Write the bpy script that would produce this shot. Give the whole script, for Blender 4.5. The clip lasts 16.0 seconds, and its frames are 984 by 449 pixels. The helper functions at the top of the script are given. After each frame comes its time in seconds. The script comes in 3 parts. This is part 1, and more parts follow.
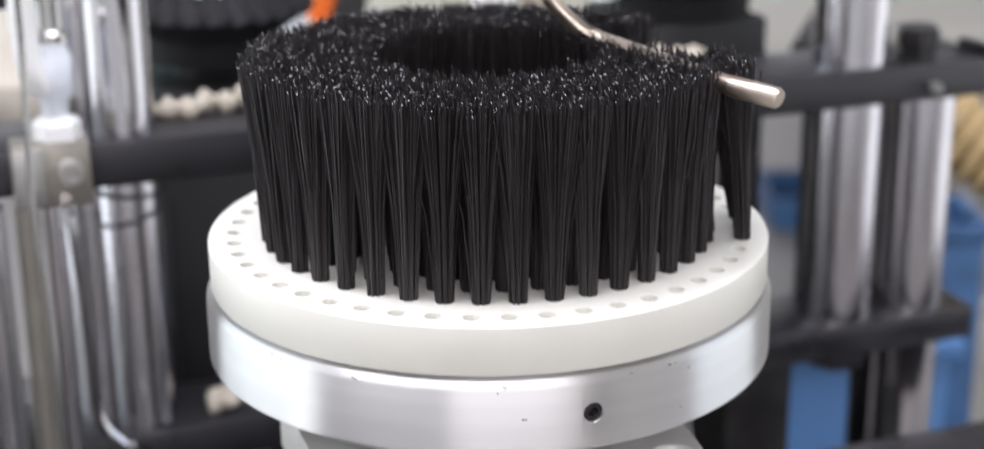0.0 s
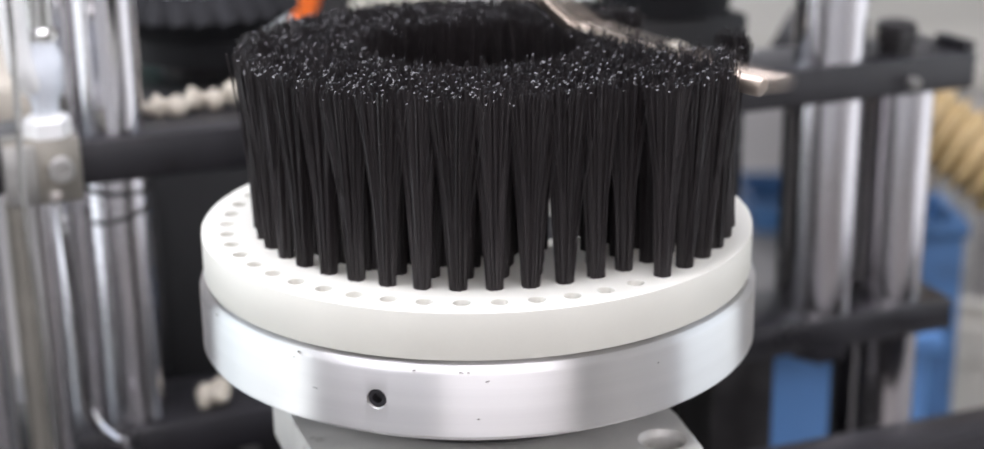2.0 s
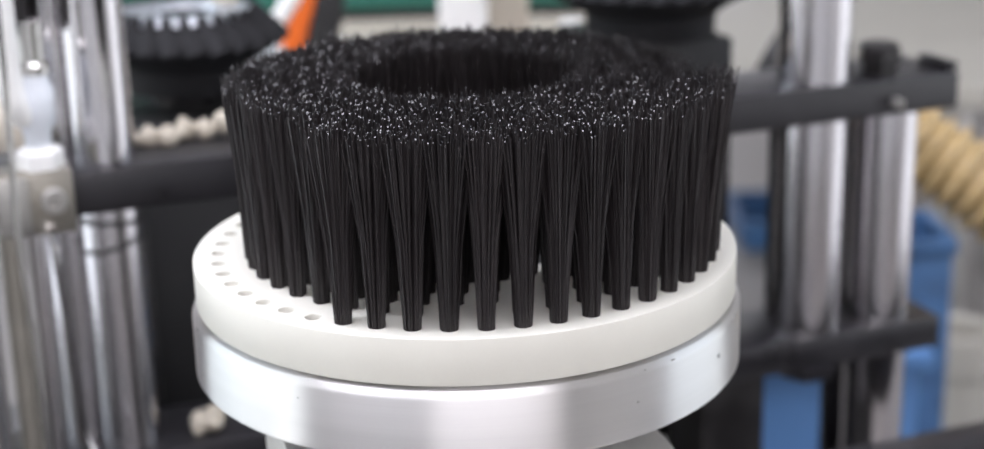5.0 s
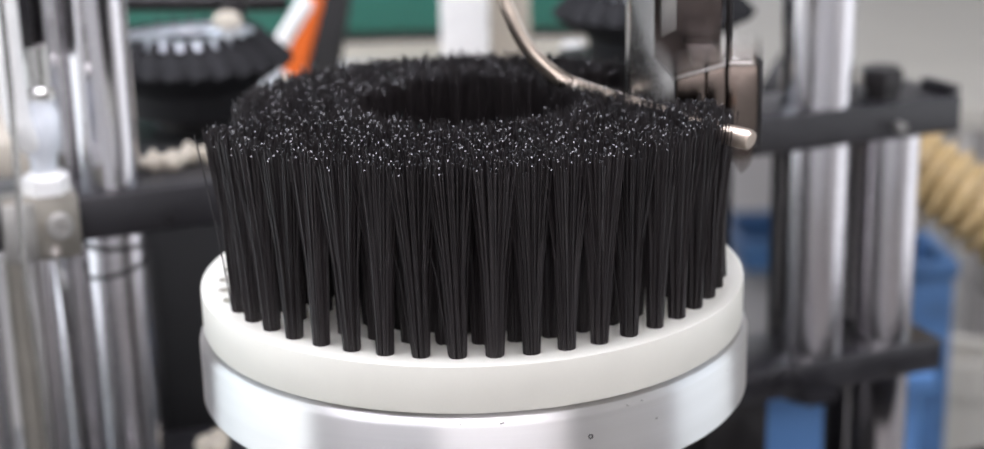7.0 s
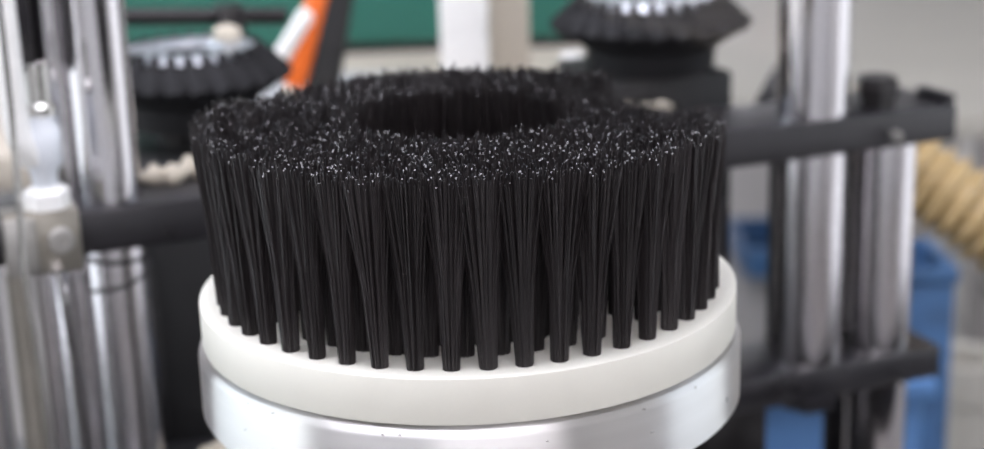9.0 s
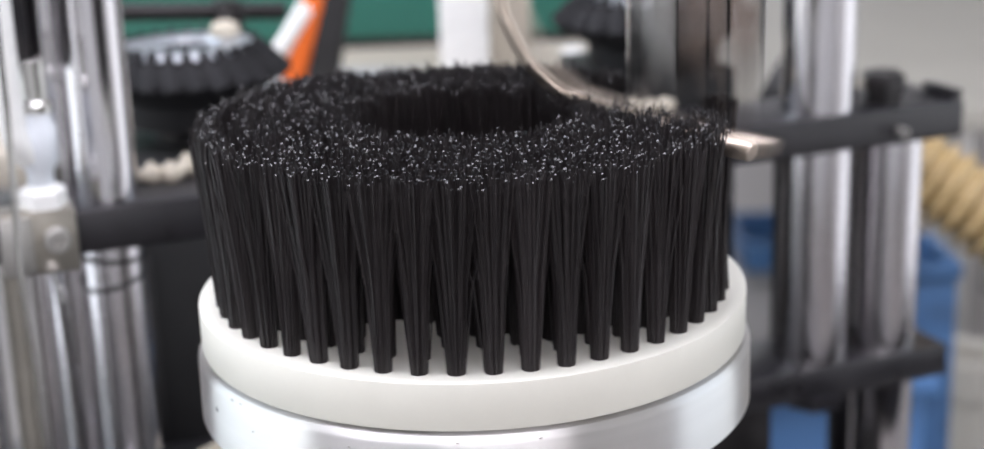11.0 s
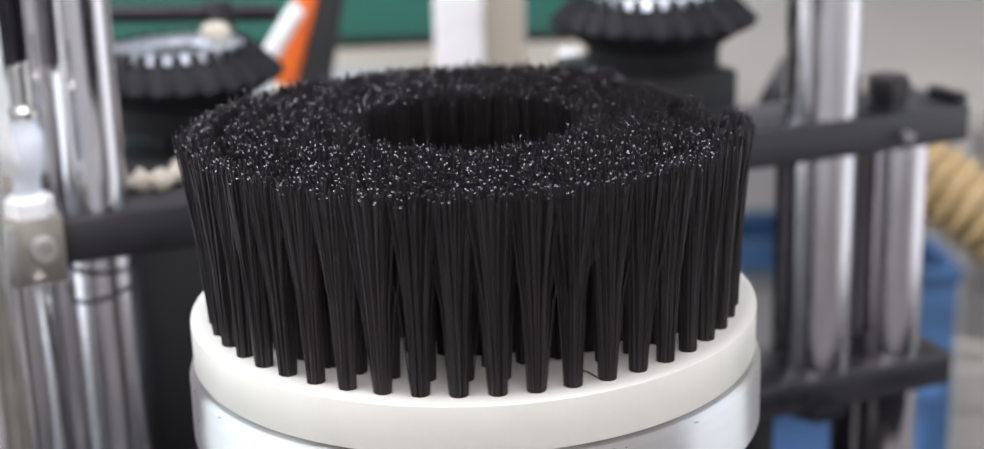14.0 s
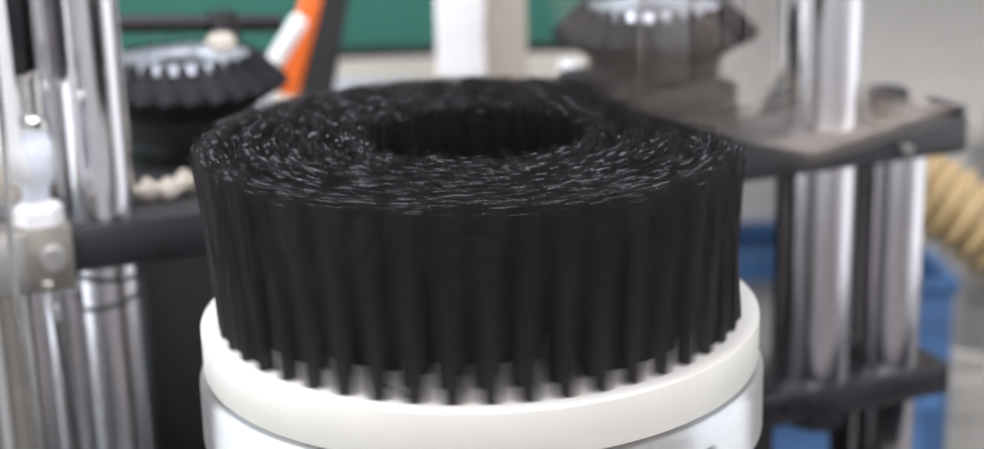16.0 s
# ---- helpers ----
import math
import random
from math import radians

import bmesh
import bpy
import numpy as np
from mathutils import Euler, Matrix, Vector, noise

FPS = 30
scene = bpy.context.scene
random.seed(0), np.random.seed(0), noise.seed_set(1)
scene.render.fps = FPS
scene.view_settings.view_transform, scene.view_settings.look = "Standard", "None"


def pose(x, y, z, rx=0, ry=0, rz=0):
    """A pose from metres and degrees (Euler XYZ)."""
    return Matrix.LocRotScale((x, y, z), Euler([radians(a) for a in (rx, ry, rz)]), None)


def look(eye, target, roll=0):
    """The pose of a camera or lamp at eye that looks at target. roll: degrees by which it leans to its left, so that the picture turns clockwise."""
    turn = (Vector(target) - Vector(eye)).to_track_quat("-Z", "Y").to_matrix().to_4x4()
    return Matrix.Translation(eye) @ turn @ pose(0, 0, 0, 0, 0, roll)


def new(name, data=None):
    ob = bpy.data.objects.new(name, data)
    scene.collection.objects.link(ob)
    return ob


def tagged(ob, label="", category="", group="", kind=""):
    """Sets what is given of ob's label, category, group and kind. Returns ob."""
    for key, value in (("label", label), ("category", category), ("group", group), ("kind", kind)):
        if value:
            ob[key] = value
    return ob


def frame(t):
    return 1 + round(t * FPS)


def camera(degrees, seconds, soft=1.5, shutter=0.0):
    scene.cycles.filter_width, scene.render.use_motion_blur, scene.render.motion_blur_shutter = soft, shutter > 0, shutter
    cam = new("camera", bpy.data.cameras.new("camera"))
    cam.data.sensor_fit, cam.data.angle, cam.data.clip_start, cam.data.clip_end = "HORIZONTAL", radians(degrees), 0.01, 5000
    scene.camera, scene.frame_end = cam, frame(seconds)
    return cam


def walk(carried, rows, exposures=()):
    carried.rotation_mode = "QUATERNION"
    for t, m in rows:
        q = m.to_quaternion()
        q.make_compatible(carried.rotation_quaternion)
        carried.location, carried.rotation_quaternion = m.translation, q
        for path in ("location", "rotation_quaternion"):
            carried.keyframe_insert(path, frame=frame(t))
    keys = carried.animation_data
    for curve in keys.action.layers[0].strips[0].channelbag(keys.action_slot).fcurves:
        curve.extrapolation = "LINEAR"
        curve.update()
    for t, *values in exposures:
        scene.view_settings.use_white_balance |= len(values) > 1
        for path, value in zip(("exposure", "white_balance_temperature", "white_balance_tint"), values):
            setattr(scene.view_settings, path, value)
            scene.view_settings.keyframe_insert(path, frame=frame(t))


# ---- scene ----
# The top of the white brush block is z = 0, its axis x = y = 0; the workshop floor is at z = -1.
cam = camera(33.58, 16.0, soft=1.35, shutter=0.9)
cam.data.dof.use_dof = True
cam.data.dof.focus_distance = 0.62
cam.data.dof.aperture_fstop = 6.3

PATH = (
    (0.0, 0.0039, -0.6989, 0.2320, 0.0163, -18.3668, 0.4853),
    (0.5, 0.0036, -0.7113, 0.2240, -0.3537, -18.4404, 0.5856),
    (1.0, -0.0023, -0.7144, 0.2234, -0.3529, -18.3345, 0.4768),
    (1.5, -0.0057, -0.7119, 0.2248, -0.3887, -18.3501, 0.3951),
    (2.0, -0.0005, -0.7126, 0.2280, -0.7982, -18.1029, 0.6480),
    (2.5, 0.0063, -0.7170, 0.2302, -1.0437, -18.0574, 0.8496),
    (3.0, 0.0084, -0.7187, 0.2316, -1.0420, -17.8677, 0.9419),
    (3.5, 0.0051, -0.7213, 0.2314, -1.1083, -17.5463, 0.9337),
    (4.0, 0.0062, -0.7244, 0.2324, -1.0517, -17.4359, 1.2509),
    (6.5, -0.0051, -0.7161, 0.2355, -1.3575, -17.0638, 1.2308),
    (7.0, -0.0023, -0.7221, 0.2372, -1.3329, -16.7043, 1.2900),
    (7.5, -0.0015, -0.7265, 0.2381, -1.1193, -16.7351, 1.5264),
    (8.0, 0.0019, -0.7307, 0.2408, -1.2882, -16.6885, 1.4420),
    (8.5, 0.0042, -0.7317, 0.2421, -1.3248, -16.5869, 1.5826),
    (9.0, 0.0028, -0.7285, 0.2419, -1.2321, -16.4671, 1.6947),
    (11.5, -0.0044, -0.7082, 0.2410, -1.5529, -16.7336, 1.7542),
    (12.0, -0.0110, -0.6998, 0.2412, -1.7767, -16.7182, 1.6850),
    (12.5, -0.0098, -0.6895, 0.2428, -1.8208, -16.7186, 1.4778),
    (13.0, -0.0079, -0.6852, 0.2413, -1.7831, -16.6523, 1.6455),
    (13.5, -0.0050, -0.6880, 0.2422, -1.8479, -16.8561, 1.6422),
    (14.0, -0.0062, -0.6887, 0.2414, -1.7719, -16.8464, 1.6226),
    (14.5, -0.0090, -0.6860, 0.2412, -1.7170, -16.7433, 1.6912),
    (15.0, -0.0107, -0.6867, 0.2422, -1.6857, -16.6316, 1.6057),
    (15.5, -0.0097, -0.6933, 0.2427, -1.6876, -16.5977, 1.5461),
    (16.0, -0.0113, -0.6977, 0.2447, -1.8591, -16.5271, 1.3944),
)
walk(cam, [(t, pose(x, y, z, 90 + pitch, roll, yaw)) for t, x, y, z, yaw, pitch, roll in PATH],
     exposures=((0.0, 0.12), (14.6, 0.12), (15.0, 0.28), (16.0, 0.28)))

# ---- light: a workshop lit by area lamps added in assumed openings ----
FLOOR, CEILING = -1.0, 2.2
WEST, EAST, SOUTH, NORTH = -2.6, 2.6, -2.8, 7.0
world = bpy.data.worlds.new("world")
scene.world = world
world.use_nodes = True
sky = world.node_tree.nodes.new("ShaderNodeTexSky")
sky.sky_type, sky.sun_disc = "NISHITA", False
sky.sun_elevation, sky.sun_rotation = radians(40), radians(250)
world.node_tree.nodes["Background"].inputs["Strength"].default_value = 0.12
world.node_tree.links.new(sky.outputs[0], world.node_tree.nodes["Background"].inputs["Color"])


def added_lamp(name, m, width, height, power, colour):
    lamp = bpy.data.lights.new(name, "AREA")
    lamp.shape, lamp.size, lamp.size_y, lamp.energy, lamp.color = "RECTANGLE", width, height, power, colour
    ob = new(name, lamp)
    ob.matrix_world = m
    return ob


# Unseen sources; low west and east lamps put bright stripes in the columns.
added_lamp("added_lamp_west", look((WEST + 0.02, 0.5, 0.36), (0, 0.5, 0.36)), 3.2, 2.6, 50, (0.86, 0.93, 1.0))
added_lamp("added_lamp_south", look((0.6, SOUTH + 0.02, 1.1), (0.6, 0, 0.7)), 2.6, 1.3, 37, (1.0, 0.92, 0.94))
added_lamp("added_lamp_east", look((EAST - 0.02, 0.65, 0.36), (0, 0.65, 0.36)), 1.9, 2.6, 22, (0.92, 0.94, 1.0))
added_lamp("added_lamp_north", look((-0.6, NORTH - 0.02, 1.1), (-0.6, 0, 0.4)), 3.6, 1.6, 77, (0.93, 0.905, 1.0))
# No such opening is known; this lamp is added to brighten the block's top.
added_lamp("added_lamp_top", look((-0.45, -0.20, CEILING - 0.01), (-0.45, -0.20, 0)), 2.2, 1.3, 94, (0.93, 0.91, 1.0))


# ---- materials ----
def material(name, colour, rough=0.5, metal=0.0, vary=0.12, scale=60.0, bump=0.15, fine=900.0, dirt=None, dirt_at=0.62, stretch=(1, 1, 1),
             rough_vary=0.12, per_object=0.0, spec=0.5):
    """A surface with colour and gloss that vary at two scales, a fine relief, and blotches of dirt where given."""
    m = bpy.data.materials.new(name)
    m.use_nodes = True
    t = m.node_tree
    n, l = t.nodes, t.links
    b = n["Principled BSDF"]
    b.inputs["Metallic"].default_value = metal
    b.inputs["Specular IOR Level"].default_value = spec
    co = n.new("ShaderNodeTexCoord")
    mp = n.new("ShaderNodeMapping")
    mp.inputs["Scale"].default_value = stretch
    l.new(co.outputs["Object"], mp.inputs["Vector"])
    big, small = n.new("ShaderNodeTexNoise"), n.new("ShaderNodeTexNoise")
    for node, s in ((big, scale), (small, fine)):
        node.inputs["Scale"].default_value = s
        node.inputs["Detail"].default_value = 5
        l.new(mp.outputs["Vector"], node.inputs["Vector"])
    mixed = n.new("ShaderNodeMath")
    mixed.operation = "MULTIPLY_ADD"
    l.new(small.outputs["Fac"], mixed.inputs[0])
    mixed.inputs[1].default_value = 0.35
    l.new(big.outputs["Fac"], mixed.inputs[2])
    ramp = n.new("ShaderNodeMapRange")
    ramp.inputs["From Min"].default_value, ramp.inputs["From Max"].default_value = 0.4, 0.95
    ramp.inputs["To Min"].default_value, ramp.inputs["To Max"].default_value = 1 - vary, 1 + vary
    l.new(mixed.outputs[0], ramp.inputs["Value"])
    value = ramp.outputs[0]
    if per_object:
        info = n.new("ShaderNodeObjectInfo")
        each = n.new("ShaderNodeMapRange")
        each.inputs["To Min"].default_value, each.inputs["To Max"].default_value = 1 - per_object, 1 + per_object
        l.new(info.outputs["Random"], each.inputs["Value"])
        both = n.new("ShaderNodeMath")
        both.operation = "MULTIPLY"
        l.new(value, both.inputs[0])
        l.new(each.outputs[0], both.inputs[1])
        value = both.outputs[0]
    tint = n.new("ShaderNodeVectorMath")
    tint.operation = "SCALE"
    tint.inputs[0].default_value = colour
    l.new(value, tint.inputs["Scale"])
    out = tint.outputs[0]
    if dirt:
        patch = n.new("ShaderNodeTexNoise")
        patch.inputs["Scale"].default_value, patch.inputs["Detail"].default_value = scale * 0.45, 8
        patch.inputs["Roughness"].default_value = 0.7
        l.new(co.outputs["Object"], patch.inputs["Vector"])
        edge = n.new("ShaderNodeMapRange")
        edge.inputs["From Min"].default_value, edge.inputs["From Max"].default_value = dirt_at, dirt_at + 0.12
        l.new(patch.outputs["Fac"], edge.inputs["Value"])
        mix = n.new("ShaderNodeMix")
        mix.data_type = "RGBA"
        l.new(edge.outputs[0], mix.inputs["Factor"])
        l.new(out, mix.inputs["A"])
        mix.inputs["B"].default_value = (*dirt, 1)
        out = mix.outputs["Result"]
    l.new(out, b.inputs["Base Color"])
    gloss = n.new("ShaderNodeMapRange")
    gloss.inputs["From Min"].default_value, gloss.inputs["From Max"].default_value = 0.4, 0.95
    gloss.inputs["To Min"].default_value, gloss.inputs["To Max"].default_value = max(0.03, rough - rough_vary), min(1, rough + rough_vary)
    l.new(mixed.outputs[0], gloss.inputs["Value"])
    l.new(gloss.outputs[0], b.inputs["Roughness"])
    if bump:
        relief = n.new("ShaderNodeBump")
        relief.inputs["Strength"].default_value = bump
        relief.inputs["Distance"].default_value = 0.0006
        l.new(mixed.outputs[0], relief.inputs["Height"])
        l.new(relief.outputs[0], b.inputs["Normal"])
    return m


WHITE_BLOCK = material("white_polypropylene", (0.71, 0.70, 0.635), 0.42, vary=0.03, scale=40, bump=0.06, dirt=(0.65, 0.63, 0.565), dirt_at=0.68)
ALUMINIUM = material("turned_aluminium", (0.68, 0.67, 0.66), 0.40, 1.0, vary=0.05, scale=9, fine=130, stretch=(0.2, 0.2, 16), bump=0.03, rough_vary=0.04)
tree = ALUMINIUM.node_tree
lay = tree.nodes.new("ShaderNodeTangent")
lay.direction_type, lay.axis = "RADIAL", "Z"
tree.links.new(lay.outputs[0], tree.nodes["Principled BSDF"].inputs["Tangent"])
tree.nodes["Principled BSDF"].inputs["Anisotropic"].default_value = 1.0
tree.nodes["Principled BSDF"].inputs["Anisotropic Rotation"].default_value = 0.25
STEEL = material("bright_steel", (0.58, 0.57, 0.55), 0.2, 1.0, vary=0.08, scale=30, bump=0.05)
CHROME = material("chromed_steel", (0.64, 0.62, 0.64), 0.15, 1.0, vary=0.05, scale=12, fine=300, bump=0.03, rough_vary=0.05)
GREY_STEEL = material("dull_grey_steel", (0.42, 0.41, 0.39), 0.42, 0.8, vary=0.15, scale=35, bump=0.12)
BLACK_PAINT = material("black_painted_steel", (0.017, 0.016, 0.019), 0.35, vary=0.3, scale=30, bump=0.2, dirt=(0.07, 0.065, 0.065), dirt_at=0.60)
DARK_STEEL = material("oiled_dark_steel", (0.035, 0.033, 0.034), 0.35, 0.6, vary=0.3, scale=40, bump=0.2, dirt=(0.11, 0.10, 0.09), dirt_at=0.63)
BRISTLE = material("black_nylon", (0.0198, 0.0165, 0.0172), 0.40, vary=0.25, scale=300, bump=0.0, per_object=0.22, spec=0.38)
CAST = material("cast_grey_metal", (0.62, 0.61, 0.58), 0.45, 0.15, vary=0.12, scale=50, bump=0.35, fine=500, dirt=(0.16, 0.14, 0.11), dirt_at=0.6)
BRISTLE_END = material("cut_nylon_ends", (0.032, 0.034, 0.038), 0.17, vary=0.3, scale=300, bump=0.0, spec=0.75)
NICKEL = material("warm_nickel", (0.57, 0.485, 0.41), 0.33, 1.0, vary=0.1, scale=60, bump=0.1)
CLAMP = material("zinc_plate", (0.34, 0.32, 0.28), 0.42, 0.75, vary=0.15, scale=45, bump=0.2, dirt=(0.20, 0.17, 0.12), dirt_at=0.58)
WHITE_PLASTIC = material("white_plastic", (0.88, 0.88, 0.87), 0.3, vary=0.03, scale=30, bump=0.03)
CLOUDY = material("cloudy_fitting", (0.78, 0.82, 0.88), 0.25, vary=0.08, scale=50, bump=0.05)
CREAM = material("dried_cream_glue", (0.56, 0.51, 0.42), 0.6, vary=0.25, scale=120, bump=0.6, fine=500)
BRASS_HOSE = material("amber_hose", (0.40, 0.29, 0.14), 0.38, vary=0.2, scale=30, bump=0.1)
BLUE = material("blue_plastic", (0.10, 0.235, 0.50), 0.5, vary=0.1, scale=10, bump=0.1)
ORANGE = material("orange_plastic", (0.85, 0.17, 0.03), 0.35, vary=0.06, scale=30, bump=0.05)
GREEN = material("green_enamel", (0.02, 0.13, 0.10), 0.4, vary=0.12, scale=6, bump=0.1)
BENCH = material("worn_beige_board", (0.50, 0.45, 0.38), 0.55, vary=0.12, scale=9, bump=0.1, dirt=(0.34, 0.30, 0.25), dirt_at=0.62)
CONCRETE = material("sealed_concrete", (0.215, 0.202, 0.19), 0.5, vary=0.22, scale=1.6, fine=60, bump=0.3, dirt=(0.165, 0.15, 0.14), dirt_at=0.60)
PLASTER = material("painted_plaster", (0.70, 0.70, 0.69), 0.8, vary=0.05, scale=2, fine=80, bump=0.2)
# The brown base colour paints in reflections on the tool's jaw and end.
REFLECTION_TINT = material("reflection_tinted_steel", (0.155, 0.125, 0.108), 0.16, 1.0, vary=0.2, scale=90, bump=0.05, dirt=(0.30, 0.15, 0.10), dirt_at=0.58)
RUBBER = material("black_rubber", (0.02, 0.02, 0.021), 0.55, vary=0.2, scale=60, bump=0.2)
TOOL_STEEL = material("ground_tool_steel", (0.40, 0.40, 0.39), 0.27, 1.0, vary=0.12, scale=40, bump=0.06, dirt=(0.30, 0.21, 0.14), dirt_at=0.60)
WHEEL_BRISTLE = material("matt_black_bristle", (0.016, 0.016, 0.018), 0.75, vary=0.4, scale=220, bump=0.2, per_object=0.35, spec=0.25)
HUB = material("scuffed_hub_metal", (0.60, 0.63, 0.68), 0.40, 0.85, vary=0.35, scale=60, bump=0.5, fine=300, dirt=(0.14, 0.14, 0.15), dirt_at=0.55)
PLUNGER = material("brown_plunger_steel", (0.115, 0.092, 0.085), 0.42, 0.6, vary=0.2, scale=60, bump=0.15)
GREY_SHEET = material("grey_painted_sheet", (0.40, 0.40, 0.415), 0.6, vary=0.08, scale=20, bump=0.1)
NAVY = material("dark_blue_plastic", (0.045, 0.115, 0.245), 0.55, vary=0.35, scale=22, bump=0.3)
PALE_BOARD = material("pale_painted_board", (0.37, 0.355, 0.315), 0.7, vary=0.06, scale=7, bump=0.1, dirt=(0.31, 0.295, 0.26), dirt_at=0.62)


# ---- mesh helpers ----
def box(bm, x0, x1, y0, y1, z0, z1, bevel=0.0, segments=2, m=Matrix()):
    made = bmesh.ops.create_cube(bm, size=1.0, matrix=m @ Matrix.LocRotScale(((x0 + x1) / 2, (y0 + y1) / 2, (z0 + z1) / 2), None, (x1 - x0, y1 - y0, z1 - z0)))
    if bevel:
        edges = list({e for v in made["verts"] for e in v.link_edges})
        bmesh.ops.bevel(bm, geom=edges, offset=bevel, segments=segments, affect="EDGES", profile=0.5)
    return bm


def lathe(bm, profile, segments=48, m=Matrix(), closed=False):
    """Turns a profile of (radius, height) about the z axis; the ends are capped unless the profile is closed."""
    rings = []
    for r, z in profile:
        rings.append([bm.verts.new(m @ Vector((r * math.cos(a), r * math.sin(a), z))) for a in (math.tau * i / segments for i in range(segments))])
    pairs = list(zip(rings, rings[1:])) + ([(rings[-1], rings[0])] if closed else [])
    for low, high in pairs:
        for i in range(segments):
            j = (i + 1) % segments
            bm.faces.new((low[i], low[j], high[j], high[i]))
    if not closed:
        bm.faces.new(list(reversed(rings[0])))
        bm.faces.new(rings[-1])
    return bm


def tube(bm, points, radii, segments=12, caps=True):
    """A round rod along the points, with a radius at each."""
    points = [Vector(p) for p in points]
    rings, side = [], None
    for i, p in enumerate(points):
        along = (points[min(i + 1, len(points) - 1)] - points[max(i - 1, 0)]).normalized()
        side = (along.orthogonal() if side is None else side - along * side.dot(along)).normalized()
        other = along.cross(side)
        r = radii[i] if isinstance(radii, (list, tuple)) else radii
        rings.append([bm.verts.new(p + r * (math.cos(a) * side + math.sin(a) * other)) for a in (math.tau * k / segments for k in range(segments))])
    for low, high in zip(rings, rings[1:]):
        for i in range(segments):
            j = (i + 1) % segments
            bm.faces.new((low[i], low[j], high[j], high[i]))
    if caps:
        bm.faces.new(list(reversed(rings[0])))
        bm.faces.new(rings[-1])
    return bm


def smooth_path(points, steps=8):
    """Catmull-Rom points through the given ones."""
    pts = [Vector(p) for p in points]
    pts = [pts[0] * 2 - pts[1]] + pts + [pts[-1] * 2 - pts[-2]]
    out = []
    for a, b, c, d in zip(pts, pts[1:], pts[2:], pts[3:]):
        for i in range(steps):
            t = i / steps
            out.append(0.5 * (2 * b + (c - a) * t + (2 * a - 5 * b + 4 * c - d) * t * t + (3 * b - a - 3 * c + d) * t ** 3))
    return out + [pts[-2]]


def prism(bm, outline, z0, z1, bevel=0.0, m=Matrix()):
    low = [bm.verts.new(m @ Vector((x, y, z0))) for x, y in outline]
    high = [bm.verts.new(m @ Vector((x, y, z1))) for x, y in outline]
    faces = [bm.faces.new(list(reversed(low))), bm.faces.new(high)]
    for i in range(len(low)):
        j = (i + 1) % len(low)
        faces.append(bm.faces.new((low[i], low[j], high[j], high[i])))
    if bevel:
        bmesh.ops.bevel(bm, geom=list({e for f in faces for e in f.edges}), offset=bevel, segments=2, affect="EDGES", profile=0.5)
    return bm


def mesh_of(name, bm, mat, smooth=None):
    bmesh.ops.recalc_face_normals(bm, faces=bm.faces)
    me = bpy.data.meshes.new(name)
    bm.to_mesh(me)
    bm.free()
    me.materials.append(mat)
    if smooth is not None:
        me.shade_smooth()
        me.set_sharp_from_angle(angle=radians(smooth))
    return me


def part(name, bm, mat, parent=None, label="", smooth=35, at=None):
    ob = new(name, mesh_of(name, bm, mat, smooth) if isinstance(bm, bmesh.types.BMesh) else bm)
    if at is not None:
        ob.matrix_basis = at
    if parent is not None:
        ob.parent = parent
    return tagged(ob, label)


def thing(name, label, category, at=None, group="", kind=""):
    ob = new(name)
    ob.empty_display_size = 0.05
    if at is not None:
        ob.matrix_basis = at
    return tagged(ob, label, category, group, kind)


B = bmesh.new

# ---- the room: floor, and unseen walls and ceiling with assumed openings ----
def wall(name, x0, x1, y0, y1, openings, along):
    """A wall of thickness with rectangular openings (from, to, sill, head) along x or y."""
    bm = B()
    spans, at = [], (x0 if along == "x" else y0)
    end = x1 if along == "x" else y1
    for a, b, sill, head in openings:
        spans += [(at, a, FLOOR, CEILING), (a, b, FLOOR, sill), (a, b, head, CEILING)]
        at = b
    spans.append((at, end, FLOOR, CEILING))
    for a, b, low, high in spans:
        box(bm, *((a, b, y0, y1) if along == "x" else (x0, x1, a, b)), low, high)
    return tagged(part(name, bm, PLASTER, smooth=None), "painted plaster workshop wall with assumed openings for the added lamps", "wall", kind="structure")


tagged(part("floor", box(B(), WEST - 0.2, EAST + 0.2, SOUTH - 0.2, NORTH + 0.2, FLOOR - 0.1, FLOOR), CONCRETE, smooth=None), "pale worn concrete workshop floor", "floor", kind="structure")
ceiling = B()
for span in ((WEST - 0.2, -1.55, SOUTH - 0.2, NORTH + 0.2), (0.65, EAST + 0.2, SOUTH - 0.2, NORTH + 0.2), (-1.55, 0.65, SOUTH - 0.2, -0.85), (-1.55, 0.65, 0.45, NORTH + 0.2)):
    box(ceiling, *span, CEILING, CEILING + 0.12)
tagged(part("ceiling", ceiling, PLASTER, smooth=None), "plain white workshop ceiling with an assumed opening for an added lamp", "ceiling", kind="structure")
# Low sills are assumed so that the columns reflect the added lamps.
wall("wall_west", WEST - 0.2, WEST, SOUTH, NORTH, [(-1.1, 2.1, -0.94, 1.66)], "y")
